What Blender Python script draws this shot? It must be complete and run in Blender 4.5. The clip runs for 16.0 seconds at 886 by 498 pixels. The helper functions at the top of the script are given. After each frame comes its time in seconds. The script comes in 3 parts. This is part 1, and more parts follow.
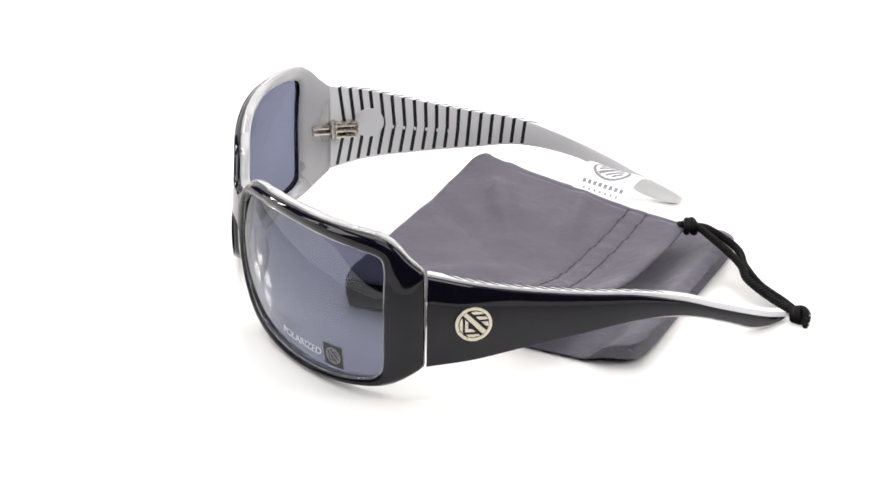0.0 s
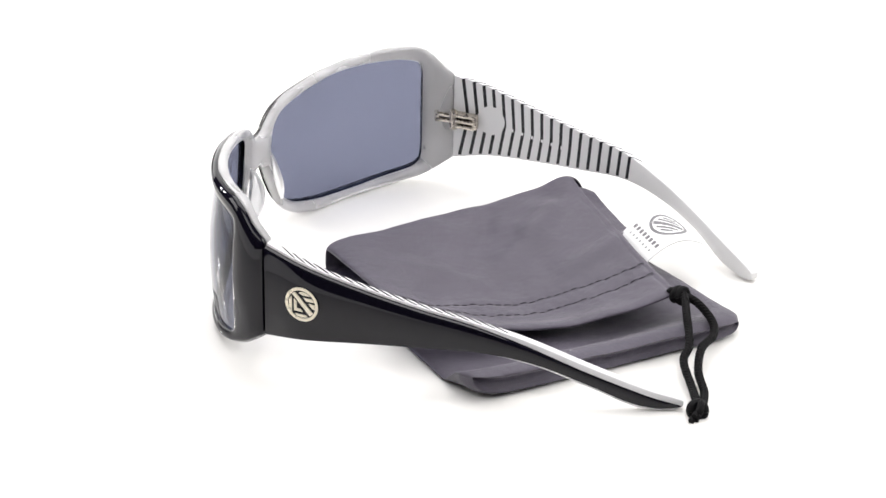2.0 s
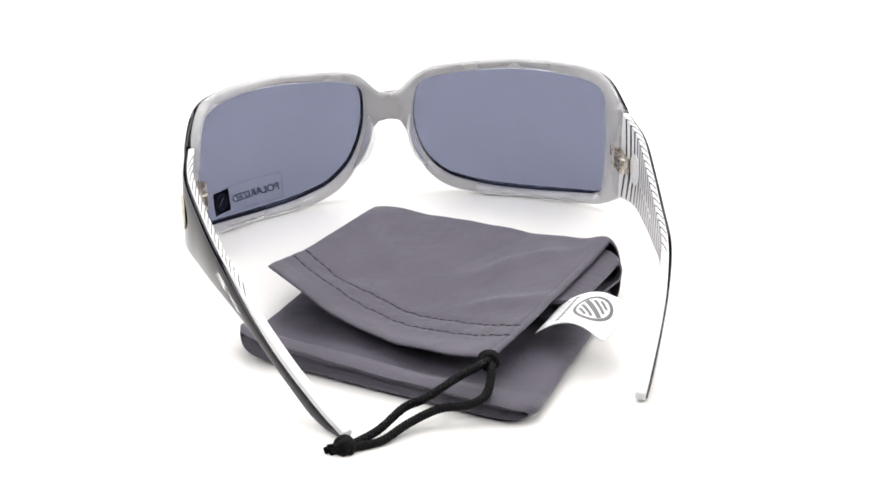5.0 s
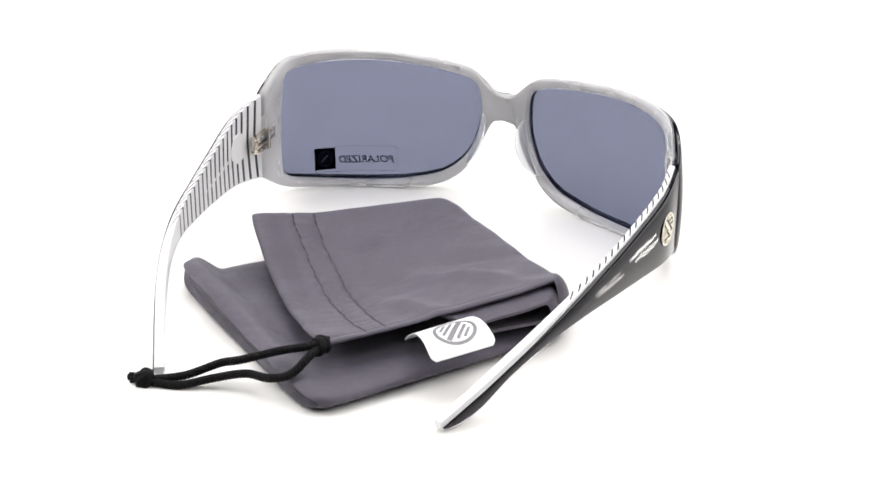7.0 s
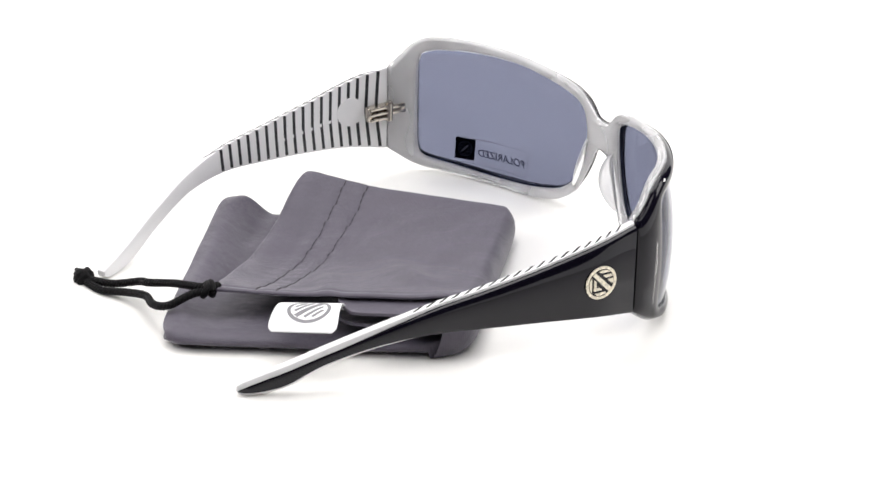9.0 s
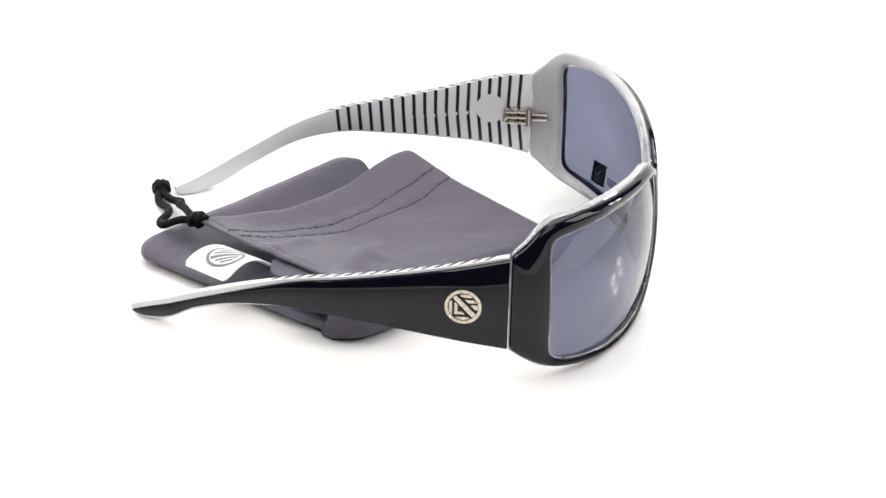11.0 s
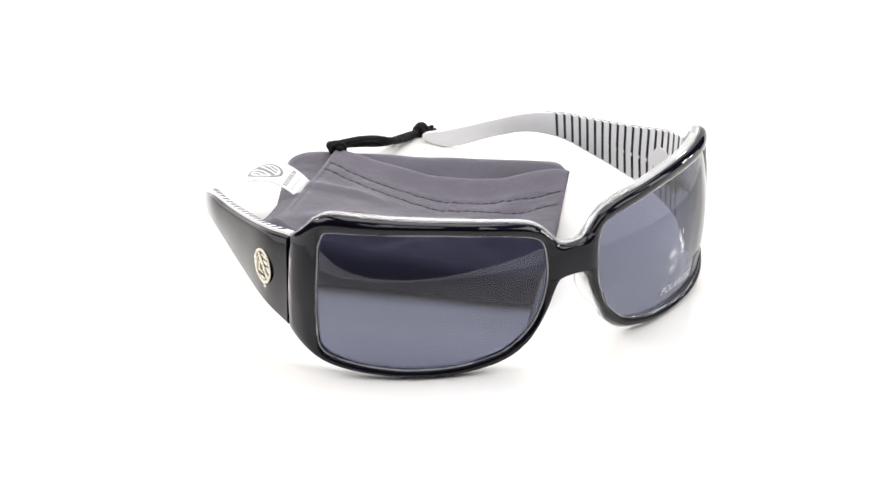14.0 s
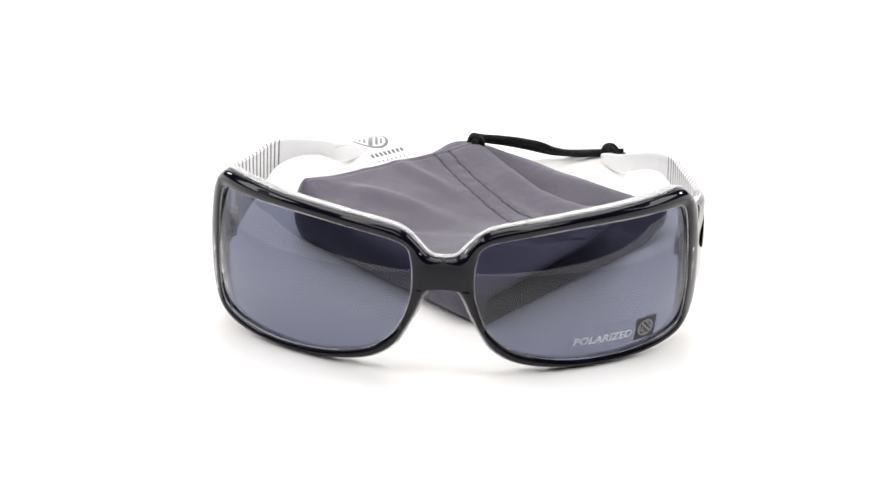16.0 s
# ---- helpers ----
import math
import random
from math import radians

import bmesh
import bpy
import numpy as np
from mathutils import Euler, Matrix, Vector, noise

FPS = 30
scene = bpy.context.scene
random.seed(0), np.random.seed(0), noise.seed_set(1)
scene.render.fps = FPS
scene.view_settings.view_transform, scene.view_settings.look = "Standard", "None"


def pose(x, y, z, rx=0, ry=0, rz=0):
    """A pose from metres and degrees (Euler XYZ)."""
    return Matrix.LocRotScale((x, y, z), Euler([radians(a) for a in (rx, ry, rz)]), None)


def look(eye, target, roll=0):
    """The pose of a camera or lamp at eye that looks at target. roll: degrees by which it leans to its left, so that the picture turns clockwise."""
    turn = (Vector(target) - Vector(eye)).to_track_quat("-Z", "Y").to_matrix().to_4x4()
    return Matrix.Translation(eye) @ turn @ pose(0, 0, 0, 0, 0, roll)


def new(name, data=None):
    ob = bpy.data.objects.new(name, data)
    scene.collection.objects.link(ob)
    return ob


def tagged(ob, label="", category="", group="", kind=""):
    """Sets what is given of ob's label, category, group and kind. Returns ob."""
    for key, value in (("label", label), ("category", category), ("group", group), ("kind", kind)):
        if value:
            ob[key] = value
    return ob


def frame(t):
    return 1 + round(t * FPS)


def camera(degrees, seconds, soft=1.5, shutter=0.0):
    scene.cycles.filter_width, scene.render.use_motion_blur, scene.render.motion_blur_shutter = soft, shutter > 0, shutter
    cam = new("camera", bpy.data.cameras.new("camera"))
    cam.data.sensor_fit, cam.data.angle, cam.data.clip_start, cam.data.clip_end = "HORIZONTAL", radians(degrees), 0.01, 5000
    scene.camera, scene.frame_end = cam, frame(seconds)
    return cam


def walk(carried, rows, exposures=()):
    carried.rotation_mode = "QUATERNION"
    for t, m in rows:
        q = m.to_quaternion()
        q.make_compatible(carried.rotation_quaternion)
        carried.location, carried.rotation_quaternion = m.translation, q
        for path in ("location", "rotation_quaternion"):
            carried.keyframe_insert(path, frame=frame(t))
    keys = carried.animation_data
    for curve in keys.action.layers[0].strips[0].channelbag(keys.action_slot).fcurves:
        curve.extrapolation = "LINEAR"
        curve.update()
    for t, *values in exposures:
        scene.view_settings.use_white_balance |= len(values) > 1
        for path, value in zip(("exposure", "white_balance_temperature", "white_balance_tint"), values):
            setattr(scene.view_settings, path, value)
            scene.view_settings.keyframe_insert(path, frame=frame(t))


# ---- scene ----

# Lengths of the small things are given in millimetres and turned into metres by MM.
MM = 0.001
FLOOR = 0.0020
EYE = (0.0, -0.65, 0.3263)
TILT = 25.89
cam = camera(21.22, 16.0, soft=1.5)
AIM = (-0.0002, EYE[1] + math.cos(radians(TILT)), EYE[2] - math.sin(radians(TILT)))
walk(cam, [(0.0, look(EYE, AIM, 1.05)), (16.0, look(EYE, AIM, 1.05))], [(0.0, 0.0), (16.0, 0.0)])

# the turntable: heading at the start and speed, degrees and degrees per second
START, SPEED = -63.33, -18.04
GLASSES_ON_TABLE = pose(-0.00120, -0.02335, 0, 0, 0, -12.19)
POUCH_ON_TABLE = GLASSES_ON_TABLE @ pose(-0.020, 0.018, 0, 0, 0, -42)


# how far the platter leads (+) or lags its even speed, degrees
LEAD = [(0.0, -0.5), (0.5, -0.2), (1.0, -0.15), (1.5, -0.05), (2.0, -0.45), (2.5, -0.1), (3.0, -0.2), (3.5, 0.1), (4.0, -0.5), (5.2, 0.0), (6.5, 0.3), (7.0, 0.2), (7.5, 0.3),
        (8.0, 0.0), (8.5, 0.15), (9.0, 0.1), (10.2, 0.0), (11.5, -0.1), (12.0, -0.6), (12.5, 0.05), (13.0, -0.2), (13.5, 0.2), (14.0, 0.1), (14.5, 0.4), (15.0, 0.9),
        (15.5, 1.2), (16.0, 0.8)]


def turned(t):
    lead = float(np.interp(t, [k for k, _ in LEAD], [v for _, v in LEAD]))
    return pose(0, 0, 0, 0, 0, START + SPEED * t + lead)


# ---- light ----
world = bpy.data.worlds.new("studio_air")
world.use_nodes = True
world.node_tree.nodes["Background"].inputs[0].default_value = (0.9, 0.95, 1.0, 1)
world.node_tree.nodes["Background"].inputs[1].default_value = 0.05
scene.world = world


def area_lamp(name, eye, target, size, watts, colour):
    data = bpy.data.lights.new(name, "AREA")
    data.shape, data.size, data.size_y = "RECTANGLE", size[0], size[1]
    data.energy, data.color = watts, colour
    ob = new(name, data)
    ob.matrix_world = look(eye, target)
    return ob


WARM = (1.0, 0.985, 0.98)
area_lamp("overhead_softbox", (0.0, 0.20, 1.0), (0, 0.04, 0), (0.9, 0.9), 10.4, WARM)
# unseen fill, added from the front and both sides to brighten upright faces
area_lamp("front_softbox", (0.0, -0.80, 1.10), (0, 0, 0.02), (0.9, 0.5), 4.4, WARM)
area_lamp("side_softbox", (-0.85, -0.05, 0.62), (0, 0, 0.02), (0.6, 0.6), 5.4, WARM)
area_lamp("side_softbox", (0.85, -0.05, 0.62), (0, 0, 0.02), (0.6, 0.6), 5.4, WARM)


# ---- materials ----
def material(name, colour, rough, ior=1.45, metal=0.0, transmission=0.0, sheen=0.0, grain=0.0, grain_scale=400.0,
             bump=0.0, bump_scale=900.0, rough_var=0.0):
    m = bpy.data.materials.new(name)
    m.use_nodes = True
    nt = m.node_tree
    b = nt.nodes["Principled BSDF"]
    b.inputs["Base Color"].default_value = (*colour, 1)
    b.inputs["Roughness"].default_value = rough
    b.inputs["IOR"].default_value = ior
    b.inputs["Metallic"].default_value = metal
    b.inputs["Transmission Weight"].default_value = transmission
    b.inputs["Sheen Weight"].default_value = sheen
    tc = nt.nodes.new("ShaderNodeTexCoord")
    if grain or rough_var:
        n1 = nt.nodes.new("ShaderNodeTexNoise")
        n1.inputs["Scale"].default_value, n1.inputs["Detail"].default_value = grain_scale, 5
        nt.links.new(tc.outputs["Object"], n1.inputs["Vector"])
        n2 = nt.nodes.new("ShaderNodeTexNoise")
        n2.inputs["Scale"].default_value, n2.inputs["Detail"].default_value = grain_scale / 12, 3
        nt.links.new(tc.outputs["Object"], n2.inputs["Vector"])
        mixer = nt.nodes.new("ShaderNodeMath")
        mixer.operation = "ADD"
        nt.links.new(n1.outputs["Fac"], mixer.inputs[0])
        nt.links.new(n2.outputs["Fac"], mixer.inputs[1])
        if grain:
            r = nt.nodes.new("ShaderNodeMapRange")
            r.inputs["From Min"].default_value, r.inputs["From Max"].default_value = 0.6, 1.4
            r.inputs["To Min"].default_value, r.inputs["To Max"].default_value = 1 - grain, 1 + grain
            nt.links.new(mixer.outputs[0], r.inputs["Value"])
            v = nt.nodes.new("ShaderNodeVectorMath")
            v.operation = "SCALE"
            v.inputs[0].default_value = colour
            nt.links.new(r.outputs[0], v.inputs["Scale"])
            nt.links.new(v.outputs[0], b.inputs["Base Color"])
        if rough_var:
            r = nt.nodes.new("ShaderNodeMapRange")
            r.inputs["From Min"].default_value, r.inputs["From Max"].default_value = 0.6, 1.4
            r.inputs["To Min"].default_value, r.inputs["To Max"].default_value = max(0, rough - rough_var), rough + rough_var
            nt.links.new(mixer.outputs[0], r.inputs["Value"])
            nt.links.new(r.outputs[0], b.inputs["Roughness"])
    if bump:
        n3 = nt.nodes.new("ShaderNodeTexNoise")
        n3.inputs["Scale"].default_value, n3.inputs["Detail"].default_value = bump_scale, 4
        nt.links.new(tc.outputs["Object"], n3.inputs["Vector"])
        bp = nt.nodes.new("ShaderNodeBump")
        bp.inputs["Strength"].default_value, bp.inputs["Distance"].default_value = bump, 0.0003
        nt.links.new(n3.outputs["Fac"], bp.inputs["Height"])
        nt.links.new(bp.outputs["Normal"], b.inputs["Normal"])
    return m


def lens_material():
    """Tinted polarised plastic: clear to look through, with a glossy skin."""
    m = bpy.data.materials.new("tinted_lens")
    m.use_nodes = True
    nt = m.node_tree
    nt.nodes.clear()
    out = nt.nodes.new("ShaderNodeOutputMaterial")
    tint = nt.nodes.new("ShaderNodeBsdfTransparent")
    tint.inputs[0].default_value = (0.396, 0.411, 0.488, 1)
    gloss = nt.nodes.new("ShaderNodeBsdfGlossy")
    gloss.inputs["Roughness"].default_value = 0.0
    gloss.inputs["Color"].default_value = (1, 1, 1, 1)
    facing = nt.nodes.new("ShaderNodeLayerWeight")
    facing.inputs["Blend"].default_value = 0.5
    power = nt.nodes.new("ShaderNodeMath")
    power.operation = "POWER"
    power.inputs[1].default_value = 5.0
    nt.links.new(facing.outputs["Facing"], power.inputs[0])
    fres = nt.nodes.new("ShaderNodeMath")
    fres.operation = "MULTIPLY_ADD"
    fres.inputs[1].default_value, fres.inputs[2].default_value = 0.950, 0.044
    nt.links.new(power.outputs[0], fres.inputs[0])
    mix = nt.nodes.new("ShaderNodeMixShader")
    nt.links.new(fres.outputs[0], mix.inputs[0])
    nt.links.new(tint.outputs[0], mix.inputs[1])
    nt.links.new(gloss.outputs[0], mix.inputs[2])
    nt.links.new(mix.outputs[0], out.inputs[0])
    return m


def film_material():
    """Thin clear sticker film."""
    m = bpy.data.materials.new("sticker_film")
    m.use_nodes = True
    nt = m.node_tree
    nt.nodes.clear()
    out = nt.nodes.new("ShaderNodeOutputMaterial")
    tint = nt.nodes.new("ShaderNodeBsdfTransparent")
    tint.inputs[0].default_value = (0.97, 0.97, 0.97, 1)
    skin = nt.nodes.new("ShaderNodeBsdfDiffuse")
    skin.inputs[0].default_value = (0.8, 0.8, 0.82, 1)
    mix = nt.nodes.new("ShaderNodeMixShader")
    mix.inputs[0].default_value = 0.07
    nt.links.new(tint.outputs[0], mix.inputs[1])
    nt.links.new(skin.outputs[0], mix.inputs[2])
    nt.links.new(mix.outputs[0], out.inputs[0])
    return m


def fabric_material(name, colour):
    m = material(name, colour, 0.52, sheen=0.25, grain=0.10, grain_scale=900.0)
    nt = m.node_tree
    b = nt.nodes["Principled BSDF"]
    b.inputs["Sheen Roughness"].default_value = 0.4
    tc = nt.nodes.new("ShaderNodeTexCoord")
    heights = []
    for axis in ("X", "Y"):
        w = nt.nodes.new("ShaderNodeTexWave")
        w.wave_type, w.bands_direction = "BANDS", axis
        w.inputs["Scale"].default_value, w.inputs["Distortion"].default_value = 700.0, 0.6
        nt.links.new(tc.outputs["Object"], w.inputs["Vector"])
        heights.append(w)
    add = nt.nodes.new("ShaderNodeMath")
    add.operation = "ADD"
    nt.links.new(heights[0].outputs["Fac"], add.inputs[0])
    nt.links.new(heights[1].outputs["Fac"], add.inputs[1])
    bp = nt.nodes.new("ShaderNodeBump")
    bp.inputs["Strength"].default_value, bp.inputs["Distance"].default_value = 0.25, 0.0002
    nt.links.new(add.outputs[0], bp.inputs["Height"])
    folds = nt.nodes.new("ShaderNodeTexNoise")
    folds.inputs["Scale"].default_value, folds.inputs["Detail"].default_value, folds.inputs["Roughness"].default_value = 48.0, 4, 0.62
    nt.links.new(tc.outputs["Object"], folds.inputs["Vector"])
    bp2 = nt.nodes.new("ShaderNodeBump")
    bp2.inputs["Strength"].default_value, bp2.inputs["Distance"].default_value = 0.45, 0.003
    nt.links.new(folds.outputs["Fac"], bp2.inputs["Height"])
    nt.links.new(bp.outputs["Normal"], bp2.inputs["Normal"])
    nt.links.new(bp2.outputs["Normal"], b.inputs["Normal"])
    return m


M_BLACK = material("black_gloss_plastic", (0.0045, 0.0038, 0.0085), 0.04, ior=1.40, rough_var=0.03, grain_scale=120, bump=0.02, bump_scale=120)
M_PEARL = material("milky_clear_plastic", (0.965, 0.96, 0.97), 0.04, ior=1.46, transmission=0.43, grain=0.03, grain_scale=150, rough_var=0.05)
cloud_tree = M_PEARL.node_tree
cloud = cloud_tree.nodes.new("ShaderNodeTexNoise")
cloud.inputs["Scale"].default_value, cloud.inputs["Detail"].default_value, cloud.inputs["Distortion"].default_value = 30.0, 2.0, 0.5
cloud_at = cloud_tree.nodes.new("ShaderNodeTexCoord")
cloud_tree.links.new(cloud_at.outputs["Object"], cloud.inputs["Vector"])
clear_share = cloud_tree.nodes.new("ShaderNodeMapRange")
clear_share.inputs["From Min"].default_value, clear_share.inputs["From Max"].default_value = 0.35, 0.65
clear_share.inputs["To Min"].default_value, clear_share.inputs["To Max"].default_value = 0.62, 0.86
cloud_tree.links.new(cloud.outputs["Fac"], clear_share.inputs["Value"])
cloud_tree.links.new(clear_share.outputs[0], cloud_tree.nodes["Principled BSDF"].inputs["Transmission Weight"])
M_CLEAR = material("clear_plastic", (0.93, 0.93, 0.95), 0.08, ior=1.4, transmission=0.7, grain=0.02, grain_scale=150)
M_WHITE = material("white_clear_plastic", (0.83, 0.825, 0.84), 0.18, ior=1.45, transmission=0.06, grain=0.03, grain_scale=150, rough_var=0.05)
M_STRIPE = material("black_print", (0.014, 0.013, 0.018), 0.3, grain=0.2, grain_scale=600)
M_LENS = lens_material()
M_TINT = bpy.data.materials.new("lens_tint_layer")
M_TINT.use_nodes = True
M_TINT.node_tree.nodes.clear()
tint_out = M_TINT.node_tree.nodes.new("ShaderNodeOutputMaterial")
tint_layer = M_TINT.node_tree.nodes.new("ShaderNodeBsdfTransparent")
tint_layer.inputs[0].default_value = (0.396, 0.411, 0.488, 1)
M_TINT.node_tree.links.new(tint_layer.outputs[0], tint_out.inputs[0])
M_FILM = film_material()
M_PRINT = material("grey_print", (0.62, 0.64, 0.70), 0.5, grain=0.05)
M_STICKER = material("black_sticker", (0.012, 0.012, 0.016), 0.35, grain=0.1)
M_METAL = material("nickel_metal", (0.62, 0.57, 0.50), 0.25, metal=1.0, grain=0.08, grain_scale=500, rough_var=0.08)
M_BADGE = material("cream_enamel_metal", (0.80, 0.74, 0.60), 0.28, metal=0.35, grain=0.05, grain_scale=500, rough_var=0.08)
M_CLOTH = fabric_material("grey_microfibre", (0.083, 0.0735, 0.100))
M_THREAD = material("dark_thread", (0.034, 0.030, 0.037), 0.8, grain=0.2, grain_scale=2000)
M_CORD = material("black_cord", (0.0035, 0.0032, 0.0040), 0.6, ior=1.24, grain=0.3, grain_scale=1500, bump=0.4, bump_scale=2500)
M_LABEL = material("white_satin_label", (0.86, 0.86, 0.87), 0.4, grain=0.02, grain_scale=300, bump=0.05, bump_scale=1500)
M_INK = material("silver_grey_ink", (0.20, 0.195, 0.21), 0.35, metal=0.2, grain=0.06)
M_PLATTER = material("white_gloss_acrylic", (0.88, 0.868, 0.845), 0.006, ior=1.45, grain=0.008, grain_scale=60)
M_PAPER = material("white_paper", (0.88, 0.88, 0.875), 0.6, grain=0.01, grain_scale=80)
M_GLOW = bpy.data.materials.new("lamp_glow")
M_GLOW.use_nodes = True
M_GLOW.node_tree.nodes["Principled BSDF"].inputs["Emission Color"].default_value = (1.0, 0.98, 0.95, 1)
M_GLOW.node_tree.nodes["Principled BSDF"].inputs["Emission Strength"].default_value = 48.0
M_ROOM = material("grey_studio_paint", (0.045, 0.045, 0.05), 0.8, grain=0.08, grain_scale=20, bump=0.1, bump_scale=200)


# ---- building helpers ----
def part(name, bm, mat, parent, label="", smooth=True, angle=35):
    me = bpy.data.meshes.new(name)
    bmesh.ops.recalc_face_normals(bm, faces=bm.faces)
    for f in bm.faces:
        f.smooth = smooth
    for e in bm.edges:
        if len(e.link_faces) == 2 and e.calc_face_angle(0) > radians(angle):
            e.smooth = False
    bm.to_mesh(me)
    bm.free()
    me.materials.append(mat)
    ob = new(name, me)
    ob.parent = parent
    if label:
        tagged(ob, label)
    return ob


def spline(points, per=8, closed=False):
    """A smooth curve through the points (Catmull-Rom, centripetal enough for even steps)."""
    p = [Vector(q) for q in points]
    n, out = len(p), []
    for i in range(n if closed else n - 1):
        if closed:
            a, b, c, d = p[i - 1], p[i], p[(i + 1) % n], p[(i + 2) % n]
        else:
            b, c = p[i], p[i + 1]
            a = p[i - 1] if i else b + (b - c)
            d = p[i + 2] if i + 2 < n else c + (c - b)
        for k in range(per):
            t = k / per
            out.append(0.5 * ((2 * b) + (c - a) * t + (2 * a - 5 * b + 4 * c - d) * t * t + (3 * b - a - 3 * c + d) * t ** 3))
    if not closed:
        out.append(p[-1].copy())
    return out


def grid_faces(bm, rows, close_rows=False, close_cols=False):
    n, m = len(rows), len(rows[0])
    for i in range(n if close_rows else n - 1):
        for j in range(m if close_cols else m - 1):
            a, b = rows[i], rows[(i + 1) % n]
            quad = [a[j], a[(j + 1) % m], b[(j + 1) % m], b[j]]
            if len(set(quad)) == 4:
                bm.faces.new(quad)


def loft(sections, caps=True):
    """Closed sections joined into one solid."""
    bm = bmesh.new()
    rows = [[bm.verts.new(p) for p in s] for s in sections]
    grid_faces(bm, rows, close_cols=True)
    if caps:
        bm.faces.new(rows[0])
        bm.faces.new(rows[-1])
    return bm


def tube(bm, path, radius, sides=8):
    """A round bar along a path; radius may be a function of 0..1."""
    rows, up = [], Vector((0, 0, 1))
    for i, p in enumerate(path):
        a, b = path[max(i - 1, 0)], path[min(i + 1, len(path) - 1)]
        d = (Vector(b) - Vector(a)).normalized()
        s = d.cross(up)
        s = s.normalized() if s.length > 1e-6 else Vector((1, 0, 0))
        u = s.cross(d)
        r = radius(i / (len(path) - 1)) if callable(radius) else radius
        rows.append([bm.verts.new(Vector(p) + r * (math.cos(w) * s + math.sin(w) * u))
                     for w in (2 * math.pi * k / sides for k in range(sides))])
    grid_faces(bm, rows, close_cols=True)
    bm.faces.new(rows[0])
    bm.faces.new(rows[-1])


def box(bm, centre, size, bevel=0.0, turn=None):
    geo = bmesh.ops.create_cube(bm, size=1.0)
    m = Matrix.Translation(centre) @ (turn if turn else Matrix()) @ Matrix.Diagonal((*size, 1))
    bmesh.ops.transform(bm, matrix=m, verts=geo["verts"])
    if bevel:
        edges = list({e for v in geo["verts"] for e in v.link_edges})
        bmesh.ops.bevel(bm, geom=edges, offset=bevel, segments=2, affect="EDGES", profile=0.5)


# ---- the studio ----
def build_studio():
    """White sheet that sweeps up behind, on a dark table in a plain room."""
    bm = bmesh.new()
    profile = [(-0.262, -0.30)]
    for k in range(9):
        w = math.pi / 2 * k / 8
        profile.append((-0.212 - 0.05 * math.cos(w), FLOOR - 0.0545 + 0.05 * math.sin(w)))
    profile.append((0.45, FLOOR - 0.0045))
    for k in range(1, 13):
        w = math.pi / 2 * k / 12
        profile.append((0.45 + 0.3 * math.sin(w), FLOOR - 0.0045 + 0.3 * (1 - math.cos(w))))
    profile.append((0.75, 1.3))
    rows = [[bm.verts.new((x, y, z)) for y, z in profile] for x in (-0.56, 0.56)]
    grid_faces(bm, rows)
    back = [[bm.verts.new((x, y + 0.002, z - 0.002)) for y, z in profile] for x in (-0.56, 0.56)]
    grid_faces(bm, back)
    tagged(part("backdrop", bm, M_PAPER, None), "seamless white paper sweep behind the turntable", "backdrop", kind="structure")
    bm = bmesh.new()
    box(bm, (0, 0.225, -0.027), (1.3, 0.87, 0.04), 0.004)
    tagged(part("table_top", bm, M_ROOM, None), "dark grey studio table under the white sheet", "table", kind="structure")
    for name, c, s in (("floor", (0, 0, -0.80), (4.2, 4.2, 0.1)), ("ceiling", (0, 0, 1.95), (4.2, 4.2, 0.1)),
                       ("wall_north", (0, 2.05, 0.575), (4.2, 0.1, 2.65)), ("wall_south", (0, -2.05, 0.575), (4.2, 0.1, 2.65)),
                       ("wall_east", (2.05, 0, 0.575), (0.1, 4.0, 2.65)), ("wall_west", (-2.05, 0, 0.575), (0.1, 4.0, 2.65))):
        bm = bmesh.new()
        box(bm, c, s)
        tagged(part(name, bm, M_ROOM, None), "plain dark grey studio " + name.split("_")[0], name.split("_")[0], kind="structure")


def build_studio_lamp(eye):
    """Four round bulbs on a crosspiece, facing the platter."""
    root = new("studio_lamp")
    tagged(root, "studio lamp with four round glowing bulbs on a black crosspiece", "lamp", group="studio lamps")
    root.matrix_world = look(eye, (0, 0, 0.02))
    for x, y in ((0, 0.098), (0, -0.098), (0.078, 0), (-0.078, 0)):
        bm = bmesh.new()
        bmesh.ops.create_uvsphere(bm, u_segments=20, v_segments=10, radius=0.042, matrix=Matrix.Translation((x, y, 0)) @ Matrix.Diagonal((1, 1, 0.5, 1)))
        part("bulb", bm, M_GLOW, root, "round glowing bulb")
    for size in ((0.016, 0.22, 0.012), (0.18, 0.016, 0.012)):
        bm = bmesh.new()
        box(bm, (0, 0, 0.022), size, 0.002)
        part("crosspiece", bm, M_ROOM, root)
    pole = bmesh.new()
    down = root.matrix_world.inverted() @ Vector((eye[0], eye[1], -0.75))
    tube(pole, [Vector((0, 0, 0.03)), down + Vector((0, 0, 0.03))], 0.011, 10)
    part("pole", pole, M_ROOM, root)
    return root


